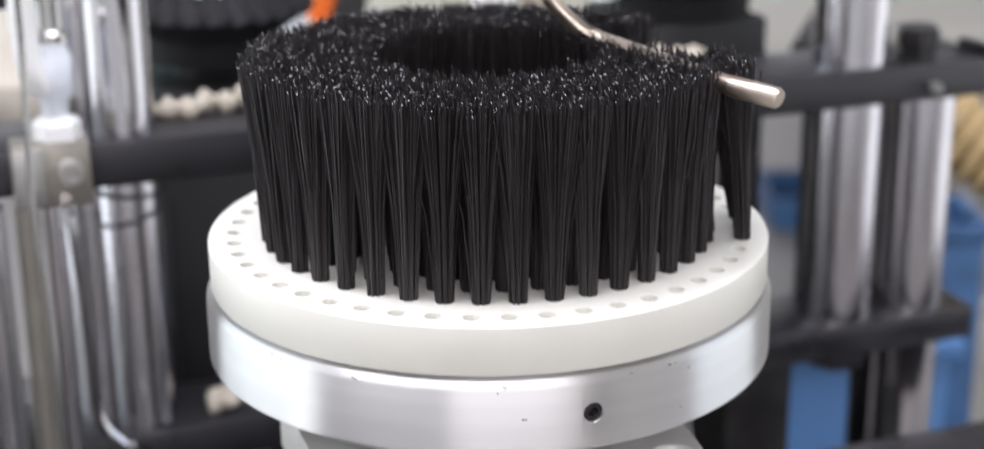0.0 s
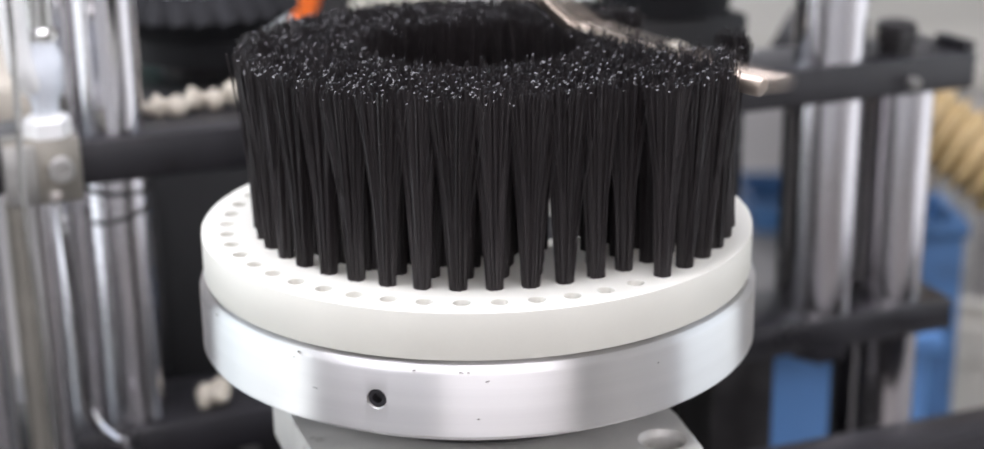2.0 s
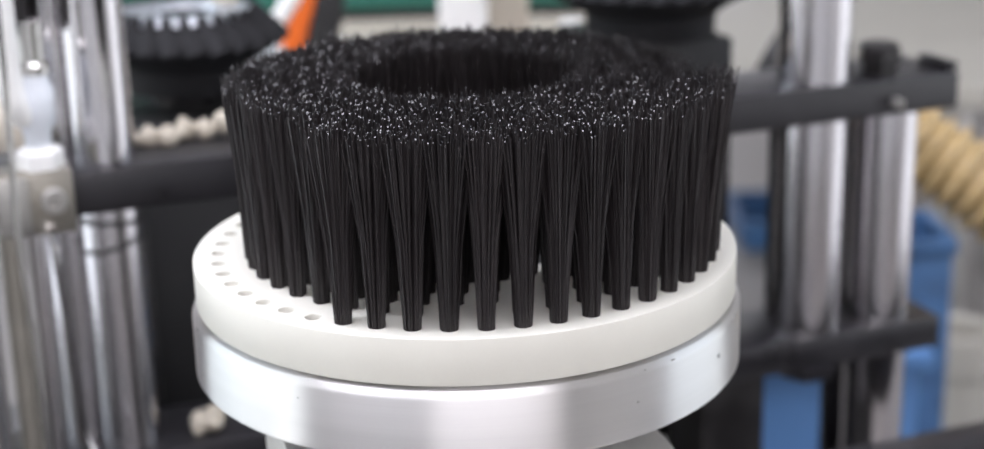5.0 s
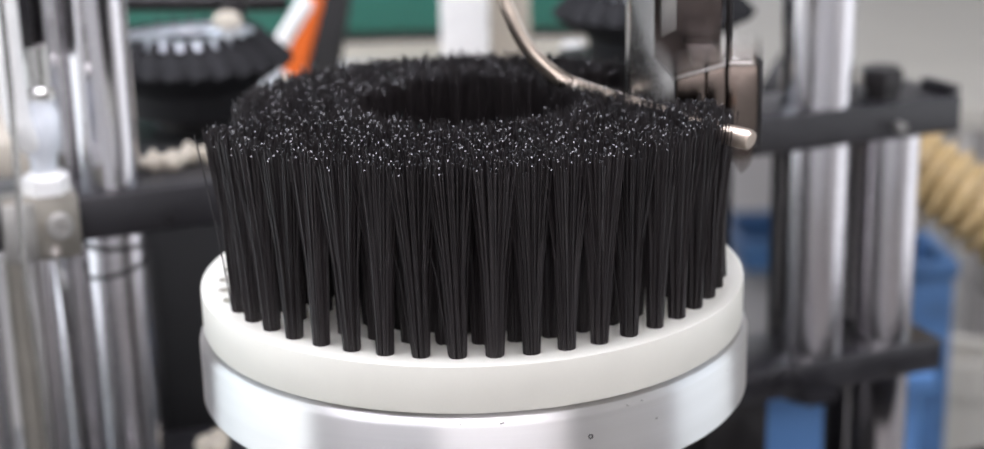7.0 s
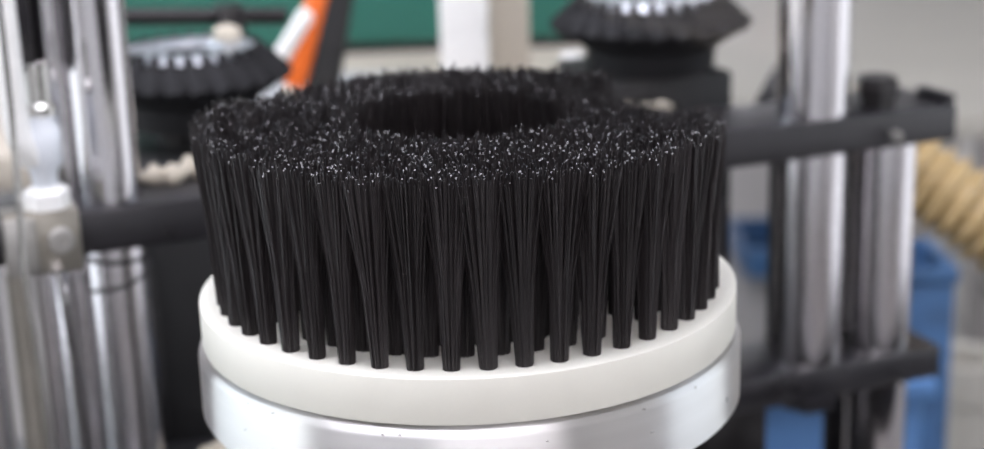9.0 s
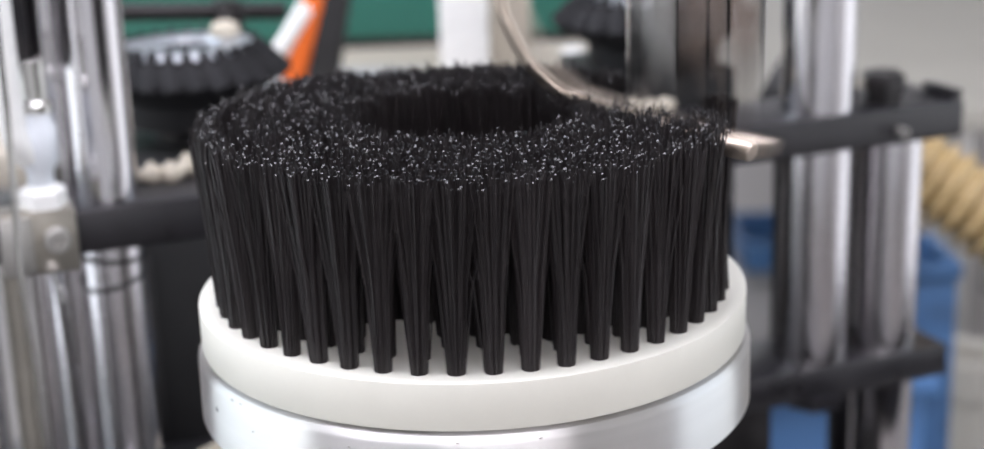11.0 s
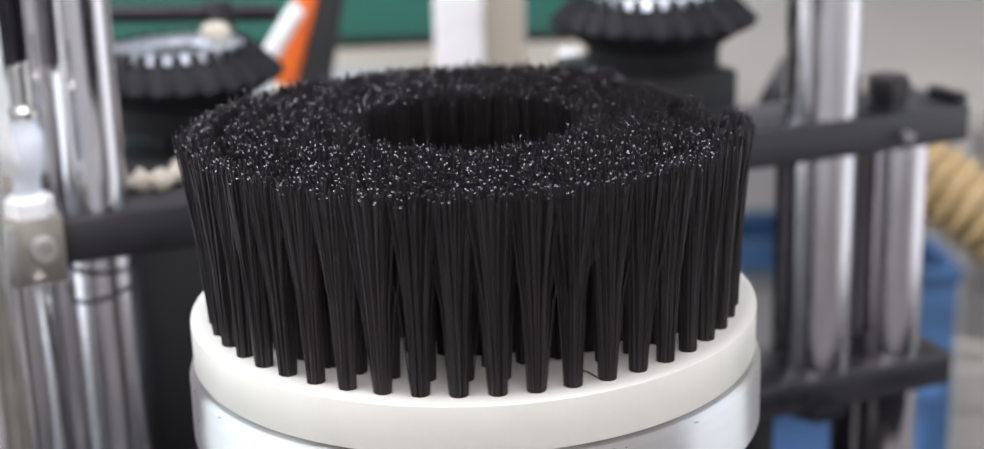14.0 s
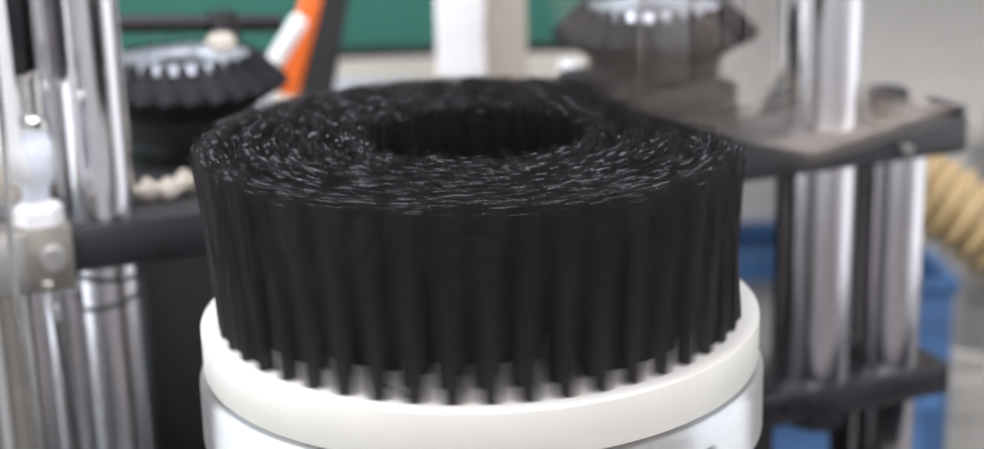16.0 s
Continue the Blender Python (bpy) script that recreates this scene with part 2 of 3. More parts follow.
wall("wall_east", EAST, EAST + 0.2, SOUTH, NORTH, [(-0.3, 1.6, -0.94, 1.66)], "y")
wall("wall_south", WEST - 0.2, EAST + 0.2, SOUTH - 0.2, SOUTH, [(-0.7, 1.9, 0.45, 1.75)], "x")
wall("wall_north", WEST - 0.2, EAST + 0.2, NORTH, NORTH + 0.2, [(-2.4, 1.2, 0.3, 1.9)], "x")

# ---- the machine frame, turned 20 degrees against the camera ----
FRAME = pose(0.02, 0.30, 0, 0, 0, 20)


def column(parent, u, r, z0, z1, off=0.027, mat=CHROME, label="polished chromed steel guide column"):
    return part("column", lathe(B(), [(r - 0.001, z0), (r, z0 + 0.001), (r, z1 - 0.001), (r - 0.001, z1)], 40, pose(u, off, 0)), mat, parent, label)


def cap_screw(parent, m, r=0.008, name="cap_screw"):
    """A hexagon socket screw whose head looks along local z."""
    bm = lathe(B(), [(r, 0), (r, 0.006), (r * 0.88, 0.0075), (r * 0.52, 0.0075), (r * 0.45, 0.004), (r * 0.1, 0.004)], 24, m)
    return part(name, bm, GREY_STEEL, parent, "socket-head steel screw")


frame_thing = thing("machine_rack", "black steel machine frame with chromed columns and horizontal bars", "machine frame", FRAME)
part("upper_bar", box(B(), -0.62, 0.360, 0, 0.072, -0.046, -0.019, 0.0025), BLACK_PAINT, frame_thing, "black painted steel cross bar")
part("lower_bar", box(B(), -0.62, 0.357, 0, 0.072, -0.231, -0.206, 0.0025), BLACK_PAINT, frame_thing, "black painted steel cross bar")
for u, r, low, top, off in ((-0.2432, 0.0183, -1.0, 0.9, 0.027), (-0.2655, 0.0160, -0.21, 0.9, 0.055), (0.2545, 0.0255, -0.21, 0.9, 0.027), (0.317, 0.0230, -1.0, -0.030, 0.027), (-0.42, 0.0235, -1.0, 0.9, 0.027)):
    column(frame_thing, u, r, low, top, off)
for u0, u1, low in ((0.2435, 0.270, -0.21), (0.297, 0.325, -1.0)):
    part("backing_strip", box(B(), u0, u1, 0.058, 0.068, low, -0.04, 0.001), BLACK_PAINT, frame_thing, "black upright strip behind the columns")
part("end_plate", box(B(), 0.3515, 0.3605, 0.004, 0.040, -0.0188, -0.0125, 0.001), BLACK_PAINT, frame_thing, "black plate across the end of the bar")
part("top_block", box(B(), -0.42, -0.279, 0.030, 0.065, 0.057, 0.16, 0.003), BLACK_PAINT, frame_thing, "black block high on the columns")
for z, slope in ((-0.056, 3), (-0.071, -14)):
    hoop = [(0.0192 * math.cos(math.tau * k / 24), 0.0192 * math.sin(math.tau * k / 24), 0) for k in range(25)]
    part("wire_loop", tube(B(), hoop, 0.0011, 8), RUBBER, frame_thing, "thin black wire looped round a column", at=pose(-0.2435, 0.027, z, 0, slope, 0))
part("foot_block", box(B(), 0.160, 0.211, 0.008, 0.066, -1.0, -0.2312, 0.002), DARK_STEEL, frame_thing, "dark upright block under the bar")
part("bolt_head", lathe(B(), [(0.0138, -0.019), (0.0138, -0.012), (0.0158, -0.010), (0.0158, 0.001), (0.0135, 0.003), (0.007, 0.003)], 6, pose(0.305, 0.022, 0, 0, 0, 8)), DARK_STEEL, frame_thing, "dark bolt head on the bar")
for u, z in ((0.305, -0.036), (0.075, -0.034)):
    cap_screw(frame_thing, pose(u, -0.0005, z, 90), 0.004)
part("nut", lathe(B(), [(0.024, -0.2295), (0.024, -0.237), (0.019, -0.241), (0.008, -0.241)], 6, pose(0.250, 0.016, 0)), BLACK_PAINT, frame_thing, "black nut under the bar")

# dark front bed of the machine
bed = thing("machine_bed", "dark oiled steel bed plate below the frame", "machine bed", FRAME)
part("bed_plate", box(B(), -0.75, 0.17, -0.45, 0.40, -0.36, -0.32, 0.004), DARK_STEEL, bed)
part("front_rail", box(B(), 0.02, 0.75, -0.135, -0.10, -0.32, -0.243, 0.004), BLACK_PAINT, bed, "black steel rail along the bed")
part("pedestal", box(B(), -0.7, 0.14, -0.4, 0.36, -1.0, -0.36, 0.006), DARK_STEEL, bed, "dark sheet-metal machine pedestal")

# ---- clamp with its white air fitting on the upper bar ----
def air_fitting():
    clamp = thing("clamp_block", "zinc-plated clamp block bolted to the black bar", "clamp", FRAME @ pose(-0.2905, -0.010, -0.028))
    bm = box(B(), -0.0215, 0.0215, -0.012, 0.010, -0.020, 0.018, 0.002)
    part("body", bm, CLAMP, clamp)
    cap_screw(clamp, pose(0.0095, -0.012, 0.001, 90), 0.0075)
    part("jaw", box(B(), -0.0215, -0.004, -0.016, -0.012, -0.018, 0.016, 0.001), GREY_STEEL, clamp, "worn grey clamp jaw")
    valve = thing("air_fitting", "cloudy white air fitting standing on a clamp", "pipe fitting", FRAME @ pose(-0.285, -0.010, -0.010))
    part("nut", lathe(B(), [(0.0135, 0.0), (0.0135, 0.009), (0.011, 0.012), (0.008, 0.013)], 6), WHITE_PLASTIC, valve)
    part("body", lathe(B(), [(0.0075, 0.013), (0.008, 0.021), (0.0115, 0.027), (0.0118, 0.046), (0.010, 0.051), (0.0105, 0.055)], 28), CLOUDY, valve)
    part("collar", lathe(B(), [(0.0095, 0.055), (0.0095, 0.060), (0.007, 0.062), (0.007, 0.085), (0.005, 0.086)], 28, pose(0.002, 0, 0)), STEEL, valve, "grey metal release collar")
    part("hose", tube(B(), smooth_path([(-0.006, -0.004, 0.030), (-0.011, -0.008, 0.040), (-0.013, -0.008, 0.06), (-0.0135, -0.008, 0.12), (-0.015, 0.0, 0.4)]), 0.0076, 16), WHITE_PLASTIC, valve, "white plastic air hose")
    wire = thing("steel_wire", "thin taut steel wire before the clamp", "wire", FRAME)
    part("strand", tube(B(), [(-0.301, -0.05, 0.30), (-0.302, -0.05, 0.057), (-0.305, -0.05, -0.034), (-0.302, -0.05, -0.10), (-0.300, -0.05, -0.32)], 0.0019, 10), STEEL, wire)


air_fitting()
rods = thing("slide_rods", "row of slender grey slide rods under the clamp", "slide rods", FRAME)
part("rod", lathe(B(), [(0.0075, -0.32), (0.0075, -0.048)], 24, pose(-0.306, -0.010, 0)), CLAMP, rods, "dull grey steel rod")
part("rod", lathe(B(), [(0.0055, -0.32), (0.0055, -0.048)], 24, pose(-0.291, -0.010, 0)), CHROME, rods, "bright steel rod")
part("rod", lathe(B(), [(0.0085, -0.32), (0.0085, -0.046)], 24, pose(-0.327, -0.014, 0)), CHROME, rods, "bright steel rod")
part("rod", lathe(B(), [(0.0085, -0.32), (0.0085, -0.046)], 24, pose(-0.352, -0.014, 0)), CHROME, rods, "bright steel rod")
cable = thing("cable", "grey cable hooked down beside the column", "cable", FRAME)
part("sheath", tube(B(), smooth_path([(-0.284, -0.026, -0.046), (-0.283, -0.03, -0.06), (-0.281, -0.03, -0.103), (-0.280, -0.03, -0.142), (-0.279, -0.03, -0.170), (-0.275, -0.03, -0.184), (-0.266, -0.03, -0.196), (-0.258, -0.028, -0.212), (-0.256, -0.02, -0.32)]), 0.0030, 10), CHROME, cable)


def glue_strip(at, length, seed, label):
    rnd = random.Random(seed)
    pts = [(-length / 2 + length * i / 9, rnd.uniform(-0.004, 0.004), 0.005 + rnd.uniform(0, 0.004) * (i > 4)) for i in range(10)]
    path = smooth_path(pts, 4)
    radii = [0.0045 + 0.0022 * math.sin(i * 0.9 + seed) + rnd.uniform(0, 0.0022) for i in range(len(path))]
    radii[0] = radii[-1] = 0.002
    ob = part("glue_strip", tube(B(), path, radii, 12), CREAM, None, smooth=60, at=at)
    return tagged(ob, label, "offcut")


glue_strip(FRAME @ pose(-0.192, 0.048, -0.019), 0.062, 3, "lumpy cream offcut lying on the black bar")
glue_strip(FRAME @ pose(0.130, 0.063, -0.019), 0.056, 5, "lumpy cream offcut lying on the black bar")
glue_strip(FRAME @ pose(-0.345, 0.040, -0.019), 0.05, 8, "lumpy cream offcut lying on the black bar")
glue_strip(FRAME @ pose(-0.196, 0.022, -0.206), 0.014, 4, "small cream crumb lying on the lower bar")

# ---- side units behind the bar, each with a black brush wheel on top ----
def side_unit(at, width, depth, height, hub, label):
    unit = thing("side_unit", label, "machine unit", at)
    part("housing", box(B(), -width / 2, width / 2, -depth / 2, depth / 2, -height, 0, 0.004), RUBBER, unit)
    for k in range(3):
        x = -width * 0.36 + k * width * 0.36
        part("rib", box(B(), x - 0.006, x + 0.006, -depth / 2 - 0.012, -depth / 2 + 0.001, -height, -0.06 - 0.02 * k, 0.002), GREY_STEEL if k == 1 else BLACK_PAINT, unit, "upright rib")
    part("hub", lathe(B(), [(0.03, -0.01), (0.03, hub), (0.022, hub)], 32), DARK_STEEL, unit)
    return unit


def brush_wheel(at, radius, height, label, plate_mat):
    """A finished cup brush: a light hub disc with slanted bundles of dark bristles round it."""
    wheel = thing("brush_wheel", label, "brush", at, "finished brush wheels")
    profile = [(0.73, 0.0), (0.75, 0.30), (1.02, 0.52), (1.08, 0.62), (1.04, 0.74), (0.86, 0.88), (0.5, 0.90)]
    part("core", lathe(B(), [(radius * a, height * b) for a, b in profile], 48), WHEEL_BRISTLE, wheel)
    plate = lathe(B(), [(radius * 0.76, height * 0.82), (radius * 0.78, height * 0.9), (radius * 0.74, height * 0.97), (radius * 0.40, height * 0.97), (radius * 0.37, height * 0.88), (radius * 0.1, height * 0.88)], 40)
    part("hub_plate", plate, plate_mat, wheel, "round hub plate")
    if plate_mat is HUB:
        part("wax_lump", lathe(B(), [(0.010, height * 0.95), (0.0115, height * 1.02), (0.0095, height * 1.12), (0.005, height * 1.16)], 20, pose(radius * 0.5, radius * 0.25, 0)), CREAM, wheel, "cream wax lump")
    count = 26
    clump = B()
    rnd = random.Random(5)
    rings = []
    for z, wide, deep in ((0.0, 0.0058, 0.0045), (height * 0.3, 0.0050, 0.0042), (height * 0.58, 0.0034, 0.0034)):
        rings.append([clump.verts.new((deep * math.cos(a) * rnd.uniform(0.85, 1.1), wide * math.sin(a) * rnd.uniform(0.85, 1.1), z)) for a in (math.tau * q / 9 for q in range(9))])
    for low, high in zip(rings, rings[1:]):
        for q in range(9):
            clump.faces.new((low[q], low[(q + 1) % 9], high[(q + 1) % 9], high[q]))
    clump.faces.new(rings[-1])
    clump.faces.new(list(reversed(rings[0])))
    me = mesh_of("tooth", clump, WHEEL_BRISTLE, None)
    for k in range(count):
        part("tooth", me, None, wheel, at=pose(0, 0, 0, 0, 0, 360 * k / count) @ pose(radius * 1.12, 0, height * 0.58, 8, -44, 0))
    return wheel


side_unit(FRAME @ pose(-0.150, 0.235, -0.036), 0.17, 0.17, 0.284, 0.014, "dark steel side unit with upright ribs")
brush_wheel(FRAME @ pose(-0.152, 0.226, -0.022), 0.064, 0.058, "black bristle brush wheel with bright aluminium hub plate", HUB)
side_unit(FRAME @ pose(0.185, 0.162, -0.0005), 0.10, 0.11, 0.3195, 0.0005, "dark steel side unit with upright ribs")
brush_wheel(FRAME @ pose(0.185, 0.147, 0.000), 0.066, 0.056, "black bristle brush wheel on a dark side unit", HUB)

# ---- bench with a white post, tools and a green cabinet beyond ----
bench = thing("workbench", "pale worn workbench behind the machine", "workbench")
part("bench_top", box(B(), -0.75, 0.20, 0.72, 1.32, -0.14, -0.105, 0.004), BENCH, bench)
for x in (-0.70, 0.15):
    for y in (0.78, 1.26):
        leg = part("leg", box(B(), x - 0.025, x + 0.025, y - 0.025, y + 0.025, FLOOR + 0.01, -0.14, 0.003), GREY_STEEL, bench)
        part("foot", box(B(), x - 0.03, x + 0.03, y - 0.03, y + 0.03, FLOOR, FLOOR + 0.01, 0.002), RUBBER, leg, "black rubber foot")
post = thing("white_post", "flat white plastic post standing on the bench", "post", pose(0.002, 0.80, -0.105, 0, 0, 78))
part("shaft", box(B(), -0.008, 0.008, -0.0225, 0.0225, 0.0, 0.55, 0.002), WHITE_PLASTIC, post)
part("foot", box(B(), -0.04, 0.04, -0.04, 0.04, 0.0, 0.008, 0.002), GREY_STEEL, post)


# Beige box set behind the post to give it a beige right side.
carton = thing("carton", "tall beige box standing behind the white post", "carton", pose(0.030, 0.87, -0.105, 0, 0, 12))
part("body", box(B(), -0.03, 0.03, -0.03, 0.03, 0.0, 0.34, 0.001), BENCH, carton)
part("flap", box(B(), -0.031, 0.031, -0.031, 0.031, 0.34, 0.343), BENCH, carton)


def hand_tool():
    tool = thing("hand_cutter", "orange and white handled cutter leaning on the bench", "hand tool", pose(-0.174, 0.80, -0.1, 0, 18, 0))
    part("orange_grip", box(B(), -0.009, 0.012, -0.01, 0.01, 0.036, 0.16, 0.005, 3), ORANGE, tool, "orange plastic grip")
    part("butt", box(B(), -0.008, 0.011, -0.009, 0.009, 0.0, 0.0365, 0.003, 3), CREAM, tool, "cream plastic butt")
    part("white_grip", box(B(), -0.014, 0.003, -0.009, 0.009, 0.055, 0.115, 0.006, 3, pose(-0.029, -0.004, 0.0, 0, 16)), WHITE_PLASTIC, tool, "white plastic grip")
    part("blade", box(B(), 0.012, 0.017, -0.004, 0.004, 0.0, 0.17, 0.001), STEEL, tool, "flat steel blade")
    bar = thing("black_lever", "flat black lever leaning beside the cutter", "lever", pose(-0.140, 0.80, -0.102, 0, 12, 0))
    part("arm", box(B(), -0.014, 0.014, -0.008, 0.008, 0.0, 0.19, 0.004, 3), RUBBER, bar)


hand_tool()
cabinet = thing("green_cabinet", "dark green enamelled metal cabinet on the bench", "cabinet", pose(-0.22, 1.24, -0.105))
part("body", box(B(), -0.34, 0.42, -0.07, 0.07, 0.012, 0.42, 0.006), GREEN, cabinet)
part("plinth", box(B(), -0.33, 0.41, -0.06, 0.06, 0.0, 0.012), RUBBER, cabinet)
header = thing("header_bar", "dark round bar crossing above the side unit", "bar", FRAME)
part("tube", tube(B(), [(-0.40, 0.30, 0.066), (-0.06, 0.30, 0.039)], 0.0068, 20), DARK_STEEL, header)
part("bracket", box(B(), -0.40, -0.37, 0.28, 0.32, -0.32, 0.078, 0.003), DARK_STEEL, header)
part("bracket", box(B(), -0.115, -0.095, 0.285, 0.315, -0.036, 0.052, 0.003), DARK_STEEL, header)


sheet = thing("steel_sheet", "pale grey painted sheet lying on the bench", "sheet", pose(-0.135, 0.97, -0.105, 0, 0, -8))
part("plate", box(B(), -0.075, 0.085, -0.075, 0.075, 0.0, 0.004, 0.001), GREY_SHEET, sheet)
bottle = thing("plastic_bottle", "small white plastic bottle on the bench edge", "bottle", pose(0.103, 0.80, -0.105))
part("body", lathe(B(), [(0.0125, 0.0), (0.0135, 0.004), (0.0135, 0.046), (0.0115, 0.052), (0.010, 0.062), (0.004, 0.063)], 28), WHITE_PLASTIC, bottle)
table = thing("packing_table", "large pale painted packing table standing farther off", "table", pose(0.77, 1.60, FLOOR, 0, 0, -22))
part("tabletop", box(B(), -0.80, 0.0, 0.0, 1.30, 0.66, 0.70, 0.004), PALE_BOARD, table)
for x in (-0.75, -0.05):
    for y in (0.05, 1.25):
        part("leg", box(B(), x - 0.025, x + 0.025, y - 0.025, y + 0.025, 0.0, 0.66, 0.003), GREY_STEEL, table)
pipe = thing("white_pipe", "upright white plastic pipe standing on the floor", "pipe", pose(0.636, 1.25, FLOOR))
part("barrel", lathe(B(), [(0.046, 0.0), (0.046, 0.40), (0.050, 0.405), (0.050, 0.455), (0.046, 0.46), (0.040, 0.455), (0.040, 0.42)], 40), PALE_BOARD, pipe)


def corrugated_hose():
    path = smooth_path([(0.31, 0.67, -0.085), (0.352, 0.65, -0.105), (0.395, 0.63, -0.132), (0.445, 0.61, -0.167), (0.52, 0.60, -0.24), (0.58, 0.60, -0.42), (0.60, 0.60, -1.0)], 40)
    travelled, radii = 0.0, []
    for a, b in zip(path, path[1:] + [path[-1]]):
        radii.append(0.033 + 0.0036 * math.sin(travelled / 0.0155 * math.tau))
        travelled += (b - a).length
    hose = thing("corrugated_hose", "amber corrugated suction hose behind the columns", "hose")
    sleeve = part("sleeve", tube(B(), path, radii, 32), BRASS_HOSE, hose, smooth=80)
    part("cuff", tube(B(), [path[0] + (path[0] - path[1]).normalized() * 0.05, path[0], path[4]], 0.039, 32), RUBBER, sleeve, "black rubber cuff")
    return hose


corrugated_hose()


def bin_box(x0, x1, y0, y1, top, label, mat=BLUE, lip=0.012, low=FLOOR):
    crate = thing("plastic_bin", label, "bin", pose((x0 + x1) / 2, (y0 + y1) / 2, low), "blue bins")
    w, d, h = (x1 - x0) / 2, (y1 - y0) / 2, top - low
    part("floor_panel", box(B(), -w, w, -d, d, 0.0, 0.012, 0.002), mat, crate)
    for a in ((-w, w, -d, -d + 0.006), (-w, w, d - 0.006, d), (-w, -w + 0.006, -d + 0.006, d - 0.006), (w - 0.006, w, -d + 0.006, d - 0.006)):
        part("side_panel", box(B(), *a, 0.012, h, 0.0015), mat, crate)
    bm = B()
    for a in ((-w - lip, w + lip, -d - lip, -d), (-w - lip, w + lip, d, d + lip), (-w - lip, -w, -d, d), (w, w + lip, -d, d)):
        box(bm, *a, h - 0.018, h, 0.002)
    part("rim", bm, mat, crate)
    return crate


bin_box(0.238, 0.462, 0.83, 0.875, -0.400, "blue plastic bin standing on the floor")
bin_box(0.478, 0.534, 0.97, 1.08, -0.328, "tall dark blue plastic bin standing on the floor", NAVY, 0.004)
bin_box(0.655, 0.93, 2.95, 3.22, -0.93, "low blue plastic crate far off on the floor", NAVY, 0.006)

# ---- turntable, its cast support and the knob ----
support = thing("turntable_support", "cast grey support arm under the turntable", "machine support")
outline = [(-0.098, -0.01), (-0.0815, -0.056), (-0.0665, -0.095), (-0.0585, -0.118), (-0.052, -0.124), (0.080, -0.124), (0.088, -0.120), (0.0925, -0.110), (0.0960, -0.088), (0.0950, -0.079), (0.0905, -0.068), (0.084, -0.054), (0.062, 0.03), (-0.06, 0.08)]


def bored(ob, *cutters):
    """Cuts round bores into a mesh for good."""
    for bm in cutters:
        tool_ob = new("bore", mesh_of("bore", bm, BLACK_PAINT))
        mod = ob.modifiers.new("bore", "BOOLEAN")
        mod.operation, mod.solver, mod.object = "DIFFERENCE", "EXACT", tool_ob
        bpy.context.view_layer.update()
        me = bpy.data.meshes.new_from_object(ob.evaluated_get(bpy.context.evaluated_depsgraph_get()))
        ob.modifiers.clear()
        ob.data = me
        bpy.data.objects.remove(tool_ob)
    return ob


plate = part("plate", prism(B(), outline, -0.106, -0.078, 0.0036), CAST, support)
bored(plate, lathe(B(), [(0.0088, -0.101), (0.0092, -0.0815), (0.0105, -0.0785), (0.0115, -0.07)], 32, pose(0.0782, -0.0765, 0)))
part("screw_head", lathe(B(), [(0.0078, -0.1012), (0.0078, -0.0985), (0.0065, -0.0975), (0.0042, -0.0975), (0.0038, -0.1000), (0.001, -0.1000)], 24, pose(0.0782, -0.0765, 0)), BLACK_PAINT, support, "oily sunk screw head")
part("stem", lathe(B(), [(0.05, -0.32), (0.05, -0.15), (0.06, -0.106)], 48), DARK_STEEL, support)
knob = thing("ball_knob", "white ball knob on a short stem", "knob", pose(-0.113, -0.098, -0.32))
part("ball", lathe(B(), [(0.0145 * math.sin(math.pi * (0.04 + 0.9 * i / 14)), 0.2305 - 0.0145 * math.cos(math.pi * (0.04 + 0.9 * i / 14))) for i in range(15)], 32), WHITE_PLASTIC, knob)
part("stem", lathe(B(), [(0.006, 0.0), (0.006, 0.222)], 20), STEEL, knob)

turntable = thing("turntable", "turned aluminium turntable ring under the brush block", "turntable")
ring_profile = [(0.020, -0.0215), (0.1225, -0.0215), (0.1250, -0.0222), (0.1267, -0.0241), (0.1272, -0.0254), (0.1272, -0.0516), (0.1262, -0.0529), (0.1205, -0.0560), (0.090, -0.0560), (0.088, -0.0560)]
ring = part("ring", lathe(B(), ring_profile, 160), ALUMINIUM, turntable, smooth=24)
part("flange", lathe(B(), [(0.084, -0.0560), (0.084, -0.0735), (0.081, -0.0765), (0.03, -0.0765)], 96), RUBBER, turntable, "black flange below the ring")
# Unseen black disc, added so that the brush's hollow middle stays dark.
part("hub", lathe(B(), [(0.0475, -0.0214), (0.0475, -0.012), (0.046, -0.0105), (0.012, -0.0105)], 64), RUBBER, turntable, "black disc added to keep the brush's hollow middle dark")
SCREW = 11.3


def set_screw(angle, z=-0.0375):
    at = pose(0, 0, 0, 0, 0, angle) @ pose(0, -0.1272, z, 90)
    bored(ring, lathe(B(), [(0.0040, -0.007), (0.0040, -0.0006), (0.0046, 0.0004), (0.0048, 0.003)], 28, at))
    part("set_screw", lathe(B(), [(0.0039, -0.0071), (0.0039, -0.0012), (0.0034, -0.0008), (0.0021, -0.0008), (0.0019, -0.0045), (0.0004, -0.0045)], 6 * 4), BLACK_PAINT, turntable, "black socket set screw", at=at)


